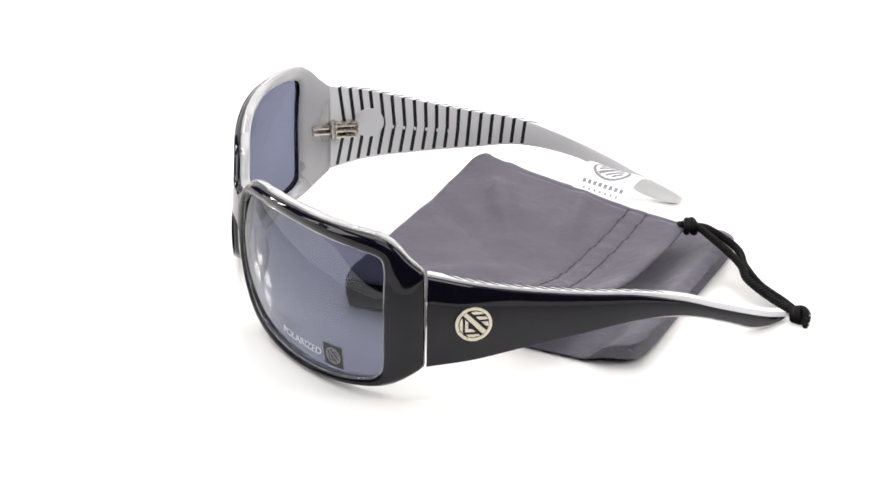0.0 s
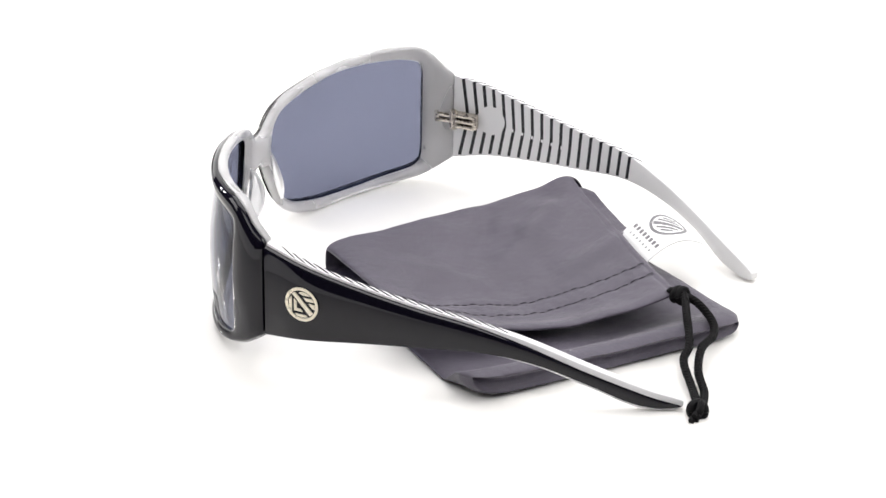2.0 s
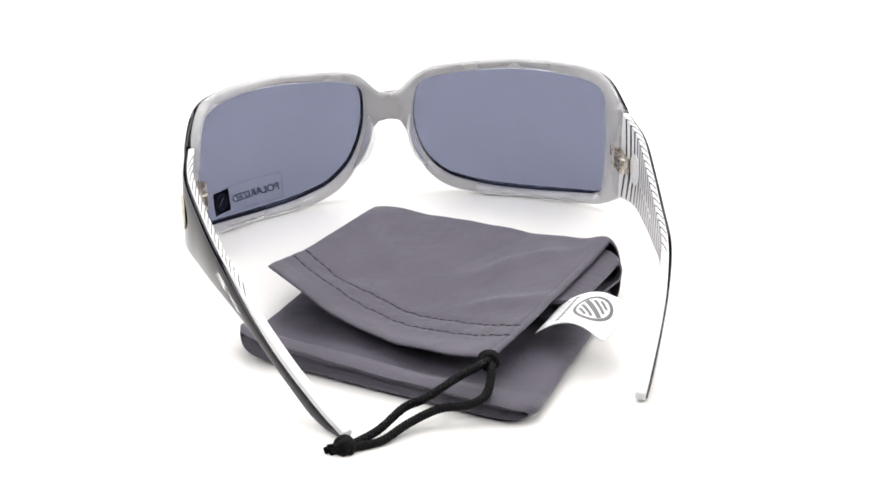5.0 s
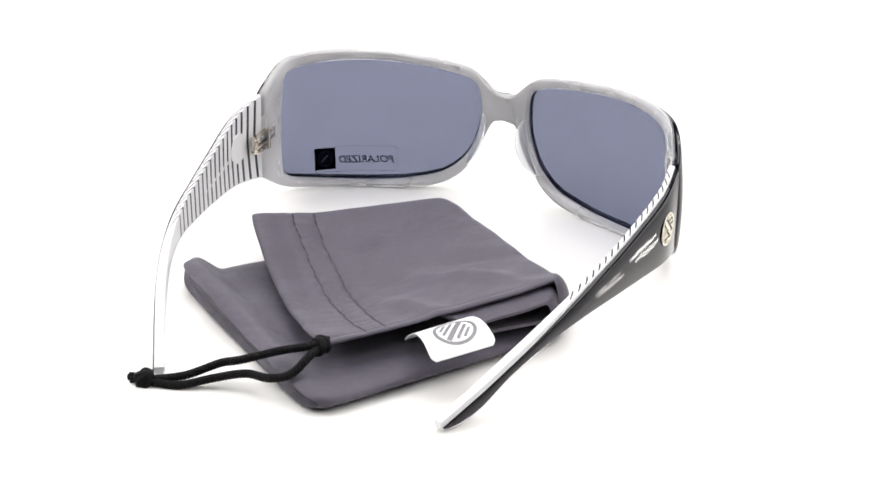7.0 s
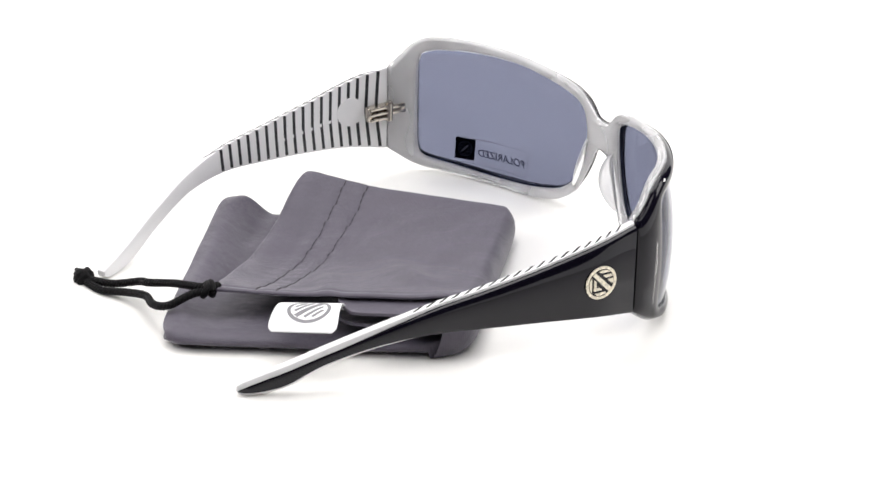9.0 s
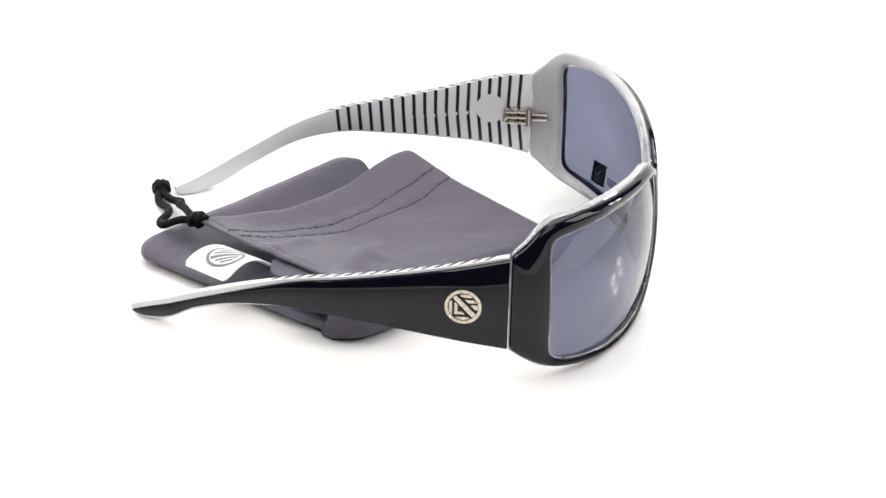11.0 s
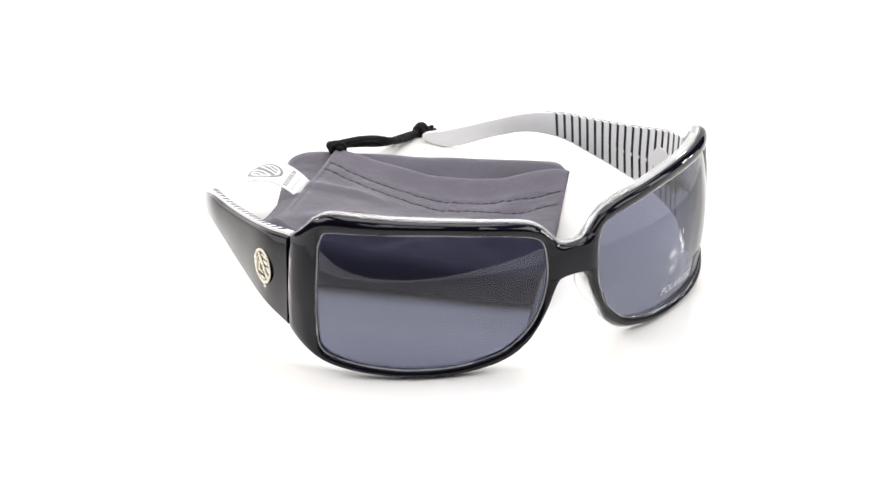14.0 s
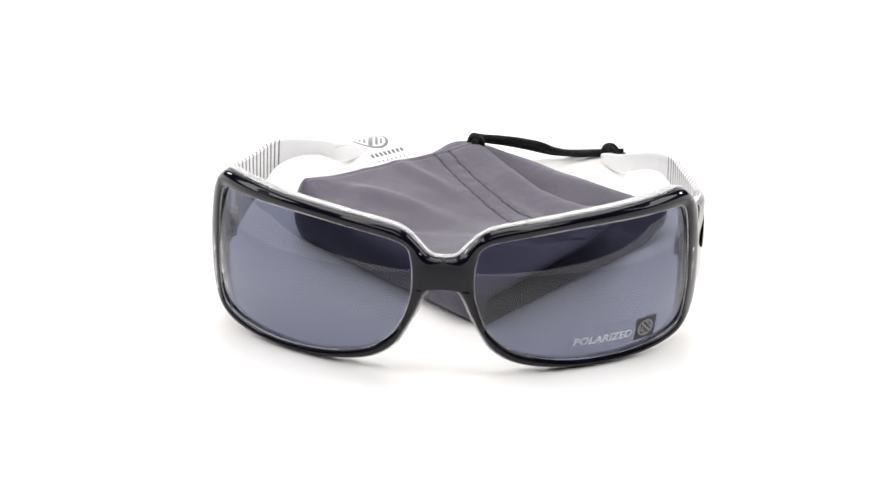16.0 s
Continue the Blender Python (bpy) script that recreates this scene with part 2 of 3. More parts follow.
def build_turntable():
    bm = bmesh.new()
    n = 160
    prof = [(0.0, 0.0), (0.186, 0.0), (0.1875, -0.0004), (0.188, -0.0012), (0.188, -0.0035), (0.187, -0.0042), (0.0, -0.0042)]
    rows = []
    for r, z in prof[1:-1]:
        rows.append([bm.verts.new((r * math.cos(2 * math.pi * k / n), r * math.sin(2 * math.pi * k / n), FLOOR + z)) for k in range(n)])
    grid_faces(bm, rows, close_cols=True)
    bm.faces.new(rows[0])
    bm.faces.new(rows[-1])
    ob = part("turntable", bm, M_PLATTER, None)
    return tagged(ob, "round glossy white acrylic turntable platter, slowly turning", "turntable")


# ---- the sunglasses ----
A, B = 70.5, 41.2          # half width and depth of the wrapped front
Z0, BEND = 24.0, 140.0     # height of the most forward line and radius of the upright curve
ARC = [0.0]
for k in range(1, 1001):
    w0, w1 = radians((k - 1) * 0.1), radians(k * 0.1)
    ARC.append(ARC[-1] + math.hypot(A * (math.sin(w1) - math.sin(w0)), B * (math.cos(w1) - math.cos(w0))))


def arc_of(deg):
    return math.copysign(float(np.interp(abs(deg), np.arange(1001) * 0.1, ARC)), deg)


def deg_of(arc):
    return math.copysign(float(np.interp(abs(arc), ARC, np.arange(1001) * 0.1)), arc)


def front_point(s, z, off, bend=BEND):
    """The point of the wrapped front at arc s and height z, off in front of its surface (millimetres in, metres out)."""
    w = radians(deg_of(s))
    d = off - (z - Z0) ** 2 / (2 * bend)
    nx, ny = math.sin(w) / A, -math.cos(w) / B
    q = math.hypot(nx, ny)
    return Vector((A * math.sin(w) + d * nx / q, -B * math.cos(w) + d * ny / q, z)) * MM


# half outlines as (degrees round the wrap, height)
RIM_TOP = [(0, 38.3), (3, 39.0), (5.5, 41.9), (8, 44.7), (10.5, 46.3), (13.5, 47.2), (17, 47.9), (24, 48.9), (32, 49.9), (42, 50.6), (53, 51),
           (62, 51), (71, 50.5), (77.5, 48.3), (84, 44.2), (90, 41.1)]
RIM_LOW = [(90, 12.3), (83, 9), (76, 6.3), (68, 4.5), (55, 3.1), (42, 2.5), (29, 2.4), (21, 3.7), (15.5, 6), (11.2, 10), (9, 14.2),
           (6.2, 21), (4.4, 26), (2.4, 29.0), (0, 29.5)]
HOLE = [(73.6, 36), (73.4, 42), (70.5, 45.4), (58, 46.6), (42, 46.9), (32, 46.4), (25, 45.5), (17, 44.2), (11, 42.7), (8, 40.2),
        (7, 33.5), (7.3, 26.5), (9, 19.5), (11.5, 14.3), (16, 9.6), (21, 7.2), (30, 5.2), (42, 4.8), (53, 5.6), (65, 7.2), (71, 8.9),
        (73.3, 12.4), (73.7, 24)]
MID = (arc_of(40), 25.5)


LENS_OFF, LENS_BEND = -0.6, 85.0


def flat(points):
    return [(arc_of(d), z) for d, z in points]


# directions round a lens, closer together towards the bridge
RAYS = [radians(k * 1.8) for k in range(75)] + [radians(135 + k * 0.4) for k in range(165)] + [radians(201 + k * 1.767) for k in range(90)]
NR = len(RAYS)


def radial(loop):
    """Where the rays from MID meet the closed loop."""
    out, m = [], len(loop)
    for w in RAYS:
        dx, dy = math.cos(w), math.sin(w)
        best = 0
        for i in range(m):
            x0, y0 = loop[i][0] - MID[0], loop[i][1] - MID[1]
            x1, y1 = loop[(i + 1) % m][0] - MID[0], loop[(i + 1) % m][1] - MID[1]
            ex, ey = x1 - x0, y1 - y0
            den = dx * ey - dy * ex
            if abs(den) < 1e-12:
                continue
            r, u = (x0 * ey - y0 * ex) / den, (x0 * dy - y0 * dx) / den
            if r > 0 and -1e-9 <= u <= 1 + 1e-9:
                best = max(best, r)
        out.append((MID[0] + best * dx, MID[1] + best * dy))
    return out


# each half runs one point past the middle, so that the two halves meet level
UPPER = spline(flat([(-RIM_TOP[1][0], RIM_TOP[1][1])] + RIM_TOP), 6)[6:]
LOWER = spline(flat(RIM_LOW + [(-RIM_LOW[-2][0], RIM_LOW[-2][1])]), 6)[:-6]
OUTER = radial([tuple(p) for p in UPPER] + [tuple(p) for p in LOWER])
INNER = radial([tuple(p) for p in spline(flat(HOLE), 6, closed=True)])


def rim(section, level=None):
    """The whole front as a band round each lens; section: (edge, millimetres from it or share of the width, offset)."""
    bm = bmesh.new()
    for side in (1, -1):
        rows = []
        for (ix, iz), (ox, oz) in zip(INNER, OUTER):
            width = math.hypot(ox - ix, oz - iz)
            row = []
            for edge, a, off in section:
                t = min(a / width, 0.45) if edge == "i" else 1 - a / width if edge == "o" else a
                if edge == "o" and a < 0.3 and ox > ARC[897]:
                    t = min(t, 1.0)
                if ox < 0.1:
                    # the two halves run into one another at the bridge
                    if edge == "o" and a < 0.5:
                        t = 1.0
                    if edge == "o" and level is not None and abs(off - section[-1][2]) > 0.05 and abs(off - section[0][2]) > 0.05:
                        off = level
                s = ix + (ox - ix) * t
                z = iz + (oz - iz) * t
                p = front_point(max(s, 0.0), z, off)
                row.append(bm.verts.new((side * p.x, p.y, p.z)))
            rows.append(row)
        grid_faces(bm, rows, close_rows=True, close_cols=True)
    bmesh.ops.remove_doubles(bm, verts=[v for v in bm.verts if abs(v.co.x) < 1e-5], dist=2e-5)
    inside = [f for f in bm.faces if all(abs(v.co.x) < 2e-5 for v in f.verts)]
    bmesh.ops.delete(bm, geom=inside, context="FACES")
    return bm


def lens_mesh(side):
    bm = bmesh.new()
    rings = 14
    for off, flip in ((LENS_OFF, 1), (LENS_OFF - 1.5, -1)):
        rows = []
        for k in range(1, rings + 1):
            t = k / rings * 0.993
            rows.append([bm.verts.new(Vector((side, 1, 1)) * front_point(MID[0] + (x - MID[0]) * t, MID[1] + (z - MID[1]) * t, off, LENS_BEND))
                         for x, z in INNER])
        grid_faces(bm, rows, close_cols=True)
        c = bm.verts.new(Vector((side, 1, 1)) * front_point(MID[0], MID[1], off, LENS_BEND))
        for j in range(NR):
            bm.faces.new([c, rows[0][j], rows[0][(j + 1) % NR]])
        if flip > 0:
            edge, skin = rows[-1], set(bm.faces)
        else:
            grid_faces(bm, [edge, rows[-1]], close_cols=True)
    for f in bm.faces:
        f.material_index = 0 if f in skin else 1
    return bm


def text_mesh(body, width):
    """The letters as a flat mesh, centred, of that width."""
    cu = bpy.data.curves.new("letters", "FONT")
    cu.body, cu.align_x, cu.align_y = body, "CENTER", "CENTER"
    cu.resolution_u, cu.shear, cu.offset = 3, 0.18, 0.018
    ob = new("letters", cu)
    me = bpy.data.meshes.new_from_object(ob.evaluated_get(bpy.context.evaluated_depsgraph_get()))
    bpy.data.objects.remove(ob)
    bm = bmesh.new()
    bm.from_mesh(me)
    bmesh.ops.triangulate(bm, faces=bm.faces)
    xs = [v.co.x for v in bm.verts]
    k = width / (max(xs) - min(xs))
    c = (max(xs) + min(xs)) / 2
    for v in bm.verts:
        v.co = Vector(((v.co.x - c) * k, v.co.y * k, 0))
    return bm


def on_lens(bm, s0, z0, off, slope=0.0, thick=0.05):
    """Bends a flat drawing (millimetres) onto the outer lens round arc s0 and height z0."""
    geo = bmesh.ops.extrude_face_region(bm, geom=list(bm.faces))
    lifted = {v for v in geo["geom"] if isinstance(v, bmesh.types.BMVert)}
    for v in bm.verts:
        x, y = v.co.x, v.co.y
        v.co = front_point(s0 + x, z0 + y + slope * x, LENS_OFF + 1.1 + off + (thick if v in lifted else 0), LENS_BEND)
    return bm


def disc_bm(r, n=32, r_in=0.0, centre=(0, 0)):
    bm = bmesh.new()
    add_disc(bm, r, n, r_in, centre)
    return bm


def add_disc(bm, r, n=32, r_in=0.0, centre=(0, 0)):
    ring = [bm.verts.new((centre[0] + r * math.cos(2 * math.pi * k / n), centre[1] + r * math.sin(2 * math.pi * k / n), 0)) for k in range(n)]
    if r_in:
        inner = [bm.verts.new((centre[0] + r_in * math.cos(2 * math.pi * k / n), centre[1] + r_in * math.sin(2 * math.pi * k / n), 0)) for k in range(n)]
        grid_faces(bm, [ring, inner], close_cols=True)
    else:
        bm.faces.new(ring)


def add_poly(bm, pts):
    bm.faces.new([bm.verts.new((x, y, 0)) for x, y in pts])


def rounded(w, h, r, n=5):
    pts = []
    for cx, cy, a0 in ((w / 2 - r, h / 2 - r, 0), (-w / 2 + r, h / 2 - r, 90), (-w / 2 + r, -h / 2 + r, 180), (w / 2 - r, -h / 2 + r, 270)):
        for k in range(n + 1):
            a = radians(a0 + 90 * k / n)
            pts.append((cx + r * math.cos(a), cy + r * math.sin(a)))
    return pts


def add_emblem(bm, r, flip=1):
    """A ring with a slanting bar and short strokes on either side of it."""
    add_disc(bm, r, 40, r * 0.83)
    k = r / 5.6
    for pts in ([(-3.3, 3.1), (-2.2, 3.8), (3.9, -2.4), (2.8, -3.4)],
                [(-1.0, 3.8), (0.2, 4.3), (2.2, 3.9), (3.0, 3.2), (0.2, 3.2)],
                [(0.6, 2.4), (3.6, 2.4), (4.2, 1.5), (1.6, 1.4)],
                [(2.3, 0.7), (4.4, 0.7), (4.5, -0.8), (3.7, -0.8)],
                [(-4.3, 1.3), (-3.4, 2.2), (-3.3, -2.9), (-4.2, -1.6)],
                [(-2.6, 1.5), (-1.7, 0.7), (-1.7, -1.6), (-0.4, -1.6), (0.5, -2.5), (-2.6, -2.5)],
                [(-2.3, -3.4), (1.6, -3.4), (2.0, -3.9), (0, -4.4), (-1.5, -4.1)]):
        add_poly(bm, [(flip * x * k, y * k) for x, y in pts])


class Temple:
    """A side arm: its outer face runs along plan, with its upper and lower edge at the given heights."""

    def __init__(self, side, rows):
        pts = spline([(x, y, 0) for y, x, t, b in rows], 10)
        tops = spline([(0, 0, t) for y, x, t, b in rows], 10)
        lows = spline([(0, 0, b) for y, x, t, b in rows], 10)
        self.side = side
        self.st = []
        for i, p in enumerate(pts):
            d = (pts[min(i + 1, len(pts) - 1)] - pts[max(i - 1, 0)]).normalized()
            n = Vector((d.y, -d.x, 0)) * side
            if n.x * side < 0:
                n = -n
            self.st.append((Vector((p.x, p.y, 0)), n, tops[i].z, lows[i].z, d))

    def at(self, y):
        ys = [s[0].y for s in self.st]
        i = min(max(int(np.searchsorted(ys, y)), 1), len(ys) - 1)
        t = (y - ys[i - 1]) / (ys[i] - ys[i - 1])
        a, b = self.st[i - 1], self.st[i]
        return (a[0].lerp(b[0], t), a[1].lerp(b[1], t).normalized(), a[2] + (b[2] - a[2]) * t, a[3] + (b[3] - a[3]) * t, a[4])

    def layer(self, o0, o1, grow, sink, r0, r1, drop=0.0, short=0, taper=(0.0, 0.0), sag=0.0):
        """A lengthwise layer between the depths o0 and o1 under the outer face, its long edges rounded."""
        secs = []
        first, last, edge = o0, o1, r0
        for p, n, t, b, d in self.st[:len(self.st) - short]:
            thin = smooth_step(55, 90, p.y)
            o0, o1, r0 = first + taper[0] * thin, last + taper[1] * thin, min(edge, 0.1 + (edge - 0.1) * (1 - 0.7 * thin))
            t, b = t + grow - (0.5 * taper[1] + sag) * thin, b - sink + sag * thin
            h = max(t - b, 0.4)
            f = min(1, h / 3)
            dr = drop * f
            q = [(o0, b + r0 * f), (o0, t - dr - r0 * f), (o0 - r0 * 0.3, t - dr - r0 * f * 0.3), (o0 - r0, t - dr * 0.9),
                 (o1 + r1, t), (o1 + r1 * 0.3, t - r1 * f * 0.3), (o1, t - r1 * f), (o1, b + r1 * f), (o1 + r1 * 0.3, b + r1 * f * 0.3),
                 (o1 + r1, b), (o0 - r0, b), (o0 - r0 * 0.3, b + r0 * f * 0.3)]
            secs.append([(p + n * o + Vector((0, 0, z))) * MM for o, z in q])
        return loft(secs)


def build_temple(root, side, rows, slant):
    t = Temple(side, rows)
    arm = part("temple", t.layer(0.0, -1.6, -0.85, 0.0, 1.2, 0.05, short=8, taper=(0.0, 1.05), sag=0.45), M_BLACK, root, "glossy black outer face, white clear inside with black stripes")
    part("inner_layer", t.layer(-1.4, -3.3, 0.2, 0.15, 0.2, 0.45, 0.25, taper=(1.0, 0.0)), M_WHITE, arm, "milky white clear plastic lining")
    # black stripes printed across the inner face and over the top edge
    for k in range(18):
        y = 2.6 + k * 3.62
        kink = (2.2 if side < 0 else 1.1) * max(0, 1 - k / 12)
        bm = bmesh.new()
        half = 0.55
        rows_o, rows_i = [], []
        p, n, zt, zb, d = t.at(y)
        zt, zb = zt + 0.2, zb - 0.15
        path = []
        for j in range(9):
            f = j / 8
            z = zb + 0.7 + (zt - 1.17 - zb) * f
            path.append((-3.3, z, kink * (1 - abs(2 * f - 1)) + slant * (f - 0.5), 0.0))
        end = path[-1][2]
        lean = 5.6 if side > 0 else 3.2
        path += [(-3.165, zt - 0.135, end + lean * 0.1, 0.6), (-2.85, zt, end + lean * 0.25, 1.0), (-2.2, zt - 0.1, end + lean * 0.65, 1.0), (-1.7, zt - 0.2, end + lean, 1.0)]
        strips = [[], [], [], []]
        for o, z, dy, up in path:
            p, n, zt_here, _, d = t.at(y + dy)
            z += zt_here - zt + 0.2 if up else 0.0
            for s, (w, lift) in enumerate(((-half - 0.15 * up, 0.04), (half + 0.15 * up, 0.04), (half + 0.15 * up, -0.25), (-half - 0.15 * up, -0.25))):
                q = p + n * (o - lift * (1 - up)) + d * w + Vector((0, 0, z + lift * up))
                strips[s].append(q * MM)
        rws = [[bm.verts.new(strips[s][j]) for s in range(4)] for j in range(len(path))]
        grid_faces(bm, rws, close_cols=True)
        bm.faces.new(rws[0])
        bm.faces.new(rws[-1])
        part("stripe", bm, M_STRIPE, arm)
    # round emblem on the outer face
    p, n, zt, zb, d = t.at(12.6)
    up = Vector((0, 0, 1))
    across = up.cross(n)
    base = p + Vector((0, 0, 26.1))
    frame_m = Matrix((across, up, n)).transposed().to_4x4()

    def placed(bm, lift, thick, at=base, m=frame_m):
        geo = bmesh.ops.extrude_face_region(bm, geom=list(bm.faces))
        for v in geo["geom"]:
            if isinstance(v, bmesh.types.BMVert):
                v.co.z += thick
        for v in bm.verts:
            v.co = (at + m @ (v.co + Vector((0, 0, lift)))) * MM
        return bm
    bm = bmesh.new()
    add_emblem(bm, 5.15)
    badge = part("emblem", placed(bm, 0.02, 0.28), M_BADGE, arm, "round cream metal emblem", angle=20)
    bm = disc_bm(5.3, 40)
    part("emblem_seat", placed(bm, -0.1, 0.16), M_BLACK, arm)
    # clear disc on the inner face behind the emblem
    q, n2, zt, zb, d = t.at(13.4)
    inner = q - n2 * 3.3 + Vector((0, 0, 27.2))
    m_in = Matrix((-across, up, -n)).transposed().to_4x4()
    bm = disc_bm(4.9, 36)
    part("backing_disc", placed(bm, 0.0, 0.5, inner, m_in), M_WHITE, arm, "milky round disc")
    for dz in (-2.2, 2.2):
        bm = disc_bm(0.5, 12)
        part("disc_dimple", placed(bm, 0.45, 0.15, inner + Vector((0, 0, dz)), m_in), M_WHITE, arm)
    # faint lettering, too small to read
    for k in range(6):
        q, n2, _, _, _ = t.at(21.5 + k * 3.62)
        bm = bmesh.new()
        add_poly(bm, [(-0.35, -0.55), (0.35, -0.55), (0.35, 0.55), (-0.35, 0.55)])
        part("print_mark", placed(bm, 0.02, 0.1, q - n2 * 3.3 + Vector((0, 0, 25.3 - k * 0.35)), m_in), M_WHITE, arm)
    # metal hinge let into both leaves
    hx = side * 65.6

    def hinge_piece(name, c, size, bevel, label=""):
        bm = bmesh.new()
        box(bm, Vector(c) * MM, Vector(size) * MM, bevel)
        part(name, bm, M_METAL, arm, label)
    for dz in (-1.9, 0.0, 1.9):
        hinge_piece("hinge_bar", (hx, 4.6, 26.4 + dz), (3.0, 7.6, 1.25), 0.0003, "nickel metal hinge bar")
    for dz in (-0.95, 0.95):
        hinge_piece("hinge_bar", (hx + side * 1.0, -1.6, 26.4 + dz), (3.0, 7.6, 1.25), 0.0003, "nickel metal hinge bar")
    hinge_piece("hinge_plate", (hx, 8.4, 26.4), (2.2, 1.6, 5.0), 0.0005)
    hinge_piece("hinge_plate", (hx + side * 0.9, -5.2, 26.4), (2.2, 1.8, 4.0), 0.0005)
    for name, z0, z1, r in (("hinge_pin", 23.3, 29.5, 1.3), ("hinge_screw", 29.45, 29.9, 0.9)):
        bm = bmesh.new()
        tube(bm, [Vector((hx - side * 0.6, 0.9, z0)) * MM, Vector((hx - side * 0.6, 0.9, z1)) * MM], r * MM, 16)
        part(name, bm, M_METAL, arm)
    return arm


def build_sunglasses():
    root = new("sunglasses")
    tagged(root, "wraparound sunglasses, glossy black outside, clear inside, grey lenses, standing open", "sunglasses")
    part("front_frame", rim([("i", 0.35, -2.0), ("i", 0.35, -1.3), ("i", -0.4, -1.0), ("i", -0.4, -0.78), ("i", 0.0, -0.66), ("i", 0.05, -0.4), ("i", 0.25, -0.18), ("i", 0.6, 0.0), ("m", 0.35, 0.3), ("m", 0.5, 0.36), ("m", 0.65, 0.3),
                             ("o", 1.5, 0.02), ("o", 0.95, -0.28), ("o", 0.6, -0.8), ("o", 0.45, -1.4), ("o", 0.4, -1.98), ("m", 0.8, -1.98),
                             ("m", 0.65, -1.98), ("m", 0.5, -1.98), ("m", 0.35, -1.98), ("m", 0.2, -1.98)], 0.33), M_BLACK, root, "glossy black front", angle=60)
    part("frame_lining", rim([("i", -0.3, -1.15), ("i", 0.15, -2.0), ("i", 0.25, -2.35), ("i", 0.8, -3.3), ("i", 1.3, -3.9), ("i", 1.9, -4.25), ("m", 0.55, -4.4),
                              ("o", 0.6, -4.3), ("o", 0.1, -4.0), ("o", -0.15, -3.3), ("o", -0.2, -1.9), ("o", 0.0, -1.5)], -4.4), M_PEARL, root, "milky clear plastic lining", angle=60)
    part("white_layer", rim([("i", 0.3, -2.08), ("i", 0.3, -2.55), ("m", 0.2, -2.55), ("m", 0.35, -2.55), ("m", 0.5, -2.55), ("m", 0.65, -2.55), ("m", 0.8, -2.55),
                             ("o", 0.25, -2.55), ("o", 0.25, -2.08), ("m", 0.8, -2.08), ("m", 0.65, -2.08), ("m", 0.5, -2.08), ("m", 0.35, -2.08), ("m", 0.2, -2.08)]), M_WHITE, root,
         "thin milky white layer behind the black front", angle=60)
    part("lens_bead", rim([("i", 0.03, -0.7), ("i", 0.03, -0.44), ("i", -0.15, -0.34), ("i", -0.34, -0.42), ("i", -0.4, -0.7)]), M_PEARL, root,
         "thin clear bead round the lenses", angle=60)
    for side in (1, -1):
        lens = part("lens", lens_mesh(side), M_LENS, root, "smoke grey polarised lens", angle=60)
        lens.data.materials.append(M_TINT)
        # crescent nose rest
        secs = []
        for k in range(17):
            t = k / 16
            w = math.sin(math.pi * t) ** 0.7
            z = 31.0 - 18.5 * t
            s = arc_of(5.2) + 5.6 * t ** 1.7
            ring = []
            for i in range(12):
                a = 2 * math.pi * i / 12
                c, d = math.cos(a), 0.5 + 0.5 * math.sin(a)
                ring.append(Vector((side, 1, 1)) * front_point(s + 0.9 + (0.35 + 0.75 * w) * c - 2.2 * w * d, z, -3.9 - 4.8 * w * d))
            secs.append(ring)
        part("nose_pad", loft(secs), M_CLEAR, root, "clear plastic nose rest", angle=70)
        if side == 1:
            s_mid = 49.3
            bm = bmesh.new()
            ring_a = [bm.verts.new((x, y, 0)) for x, y in rounded(27.5, 8.6, 1.2)]
            ring_b = [bm.verts.new((x, y, 0)) for x, y in rounded(27.14, 8.24, 1.05)]
            grid_faces(bm, [ring_a, ring_b], close_cols=True)
            bmesh.ops.subdivide_edges(bm, edges=[e for e in bm.edges if e.calc_length() > 4], cuts=8, use_grid_fill=True)
            part("sticker_edge", on_lens(bm, s_mid + 1.0, 11.0, -1.07, 0.0, 0.04), M_FILM, lens, "faint edge of the clear sticker")
            bm = bmesh.new()
            for i in range(6):
                for j in range(6):
                    x0, x1, y0, y1 = [-3.5 + 7 * i / 6, -3.5 + 7 * (i + 1) / 6, -3.6 + 7.2 * j / 6, -3.6 + 7.2 * (j + 1) / 6]
                    add_poly(bm, [(x0, y0), (x1, y0), (x1, y1), (x0, y1)])
            bmesh.ops.remove_doubles(bm, verts=bm.verts, dist=1e-5)
            part("sticker_square", on_lens(bm, s_mid + 11.0, 11.3, -1.0, 0.0, 0.03), M_STICKER, lens, "black square on the sticker")
            bm = bmesh.new()
            add_emblem(bm, 2.7)
            part("sticker_emblem", on_lens(bm, s_mid + 11.0, 11.3, -1.09, 0.0, 0.16), M_INK, lens, "grey round emblem")
            part("sticker_word", on_lens(text_mesh("POLARIZED", 18.0), s_mid - 2.6, 10.6, -1.0, 0.0, 0.03), M_PRINT, lens, "grey letters")
    build_temple(root, 1, [(0.06, 70.2, 40.9, 12.4), (13, 72.4, 38, 14.4), (30, 71.4, 33.8, 16.4), (47, 70.0, 30.2, 17.8), (63, 68.0, 27.2, 18.6), (78, 64.2, 22.6, 16.2),
                           (92, 58.6, 16.0, 10.0), (102, 53.8, 11.0, 4.6), (108.5, 50.5, 7.9, 2.6), (113, 48.2, 6.2, 2.4), (115.0, 47.2, 5.4, 2.9), (115.8, 46.8, 4.8, 3.7)], 0.8)
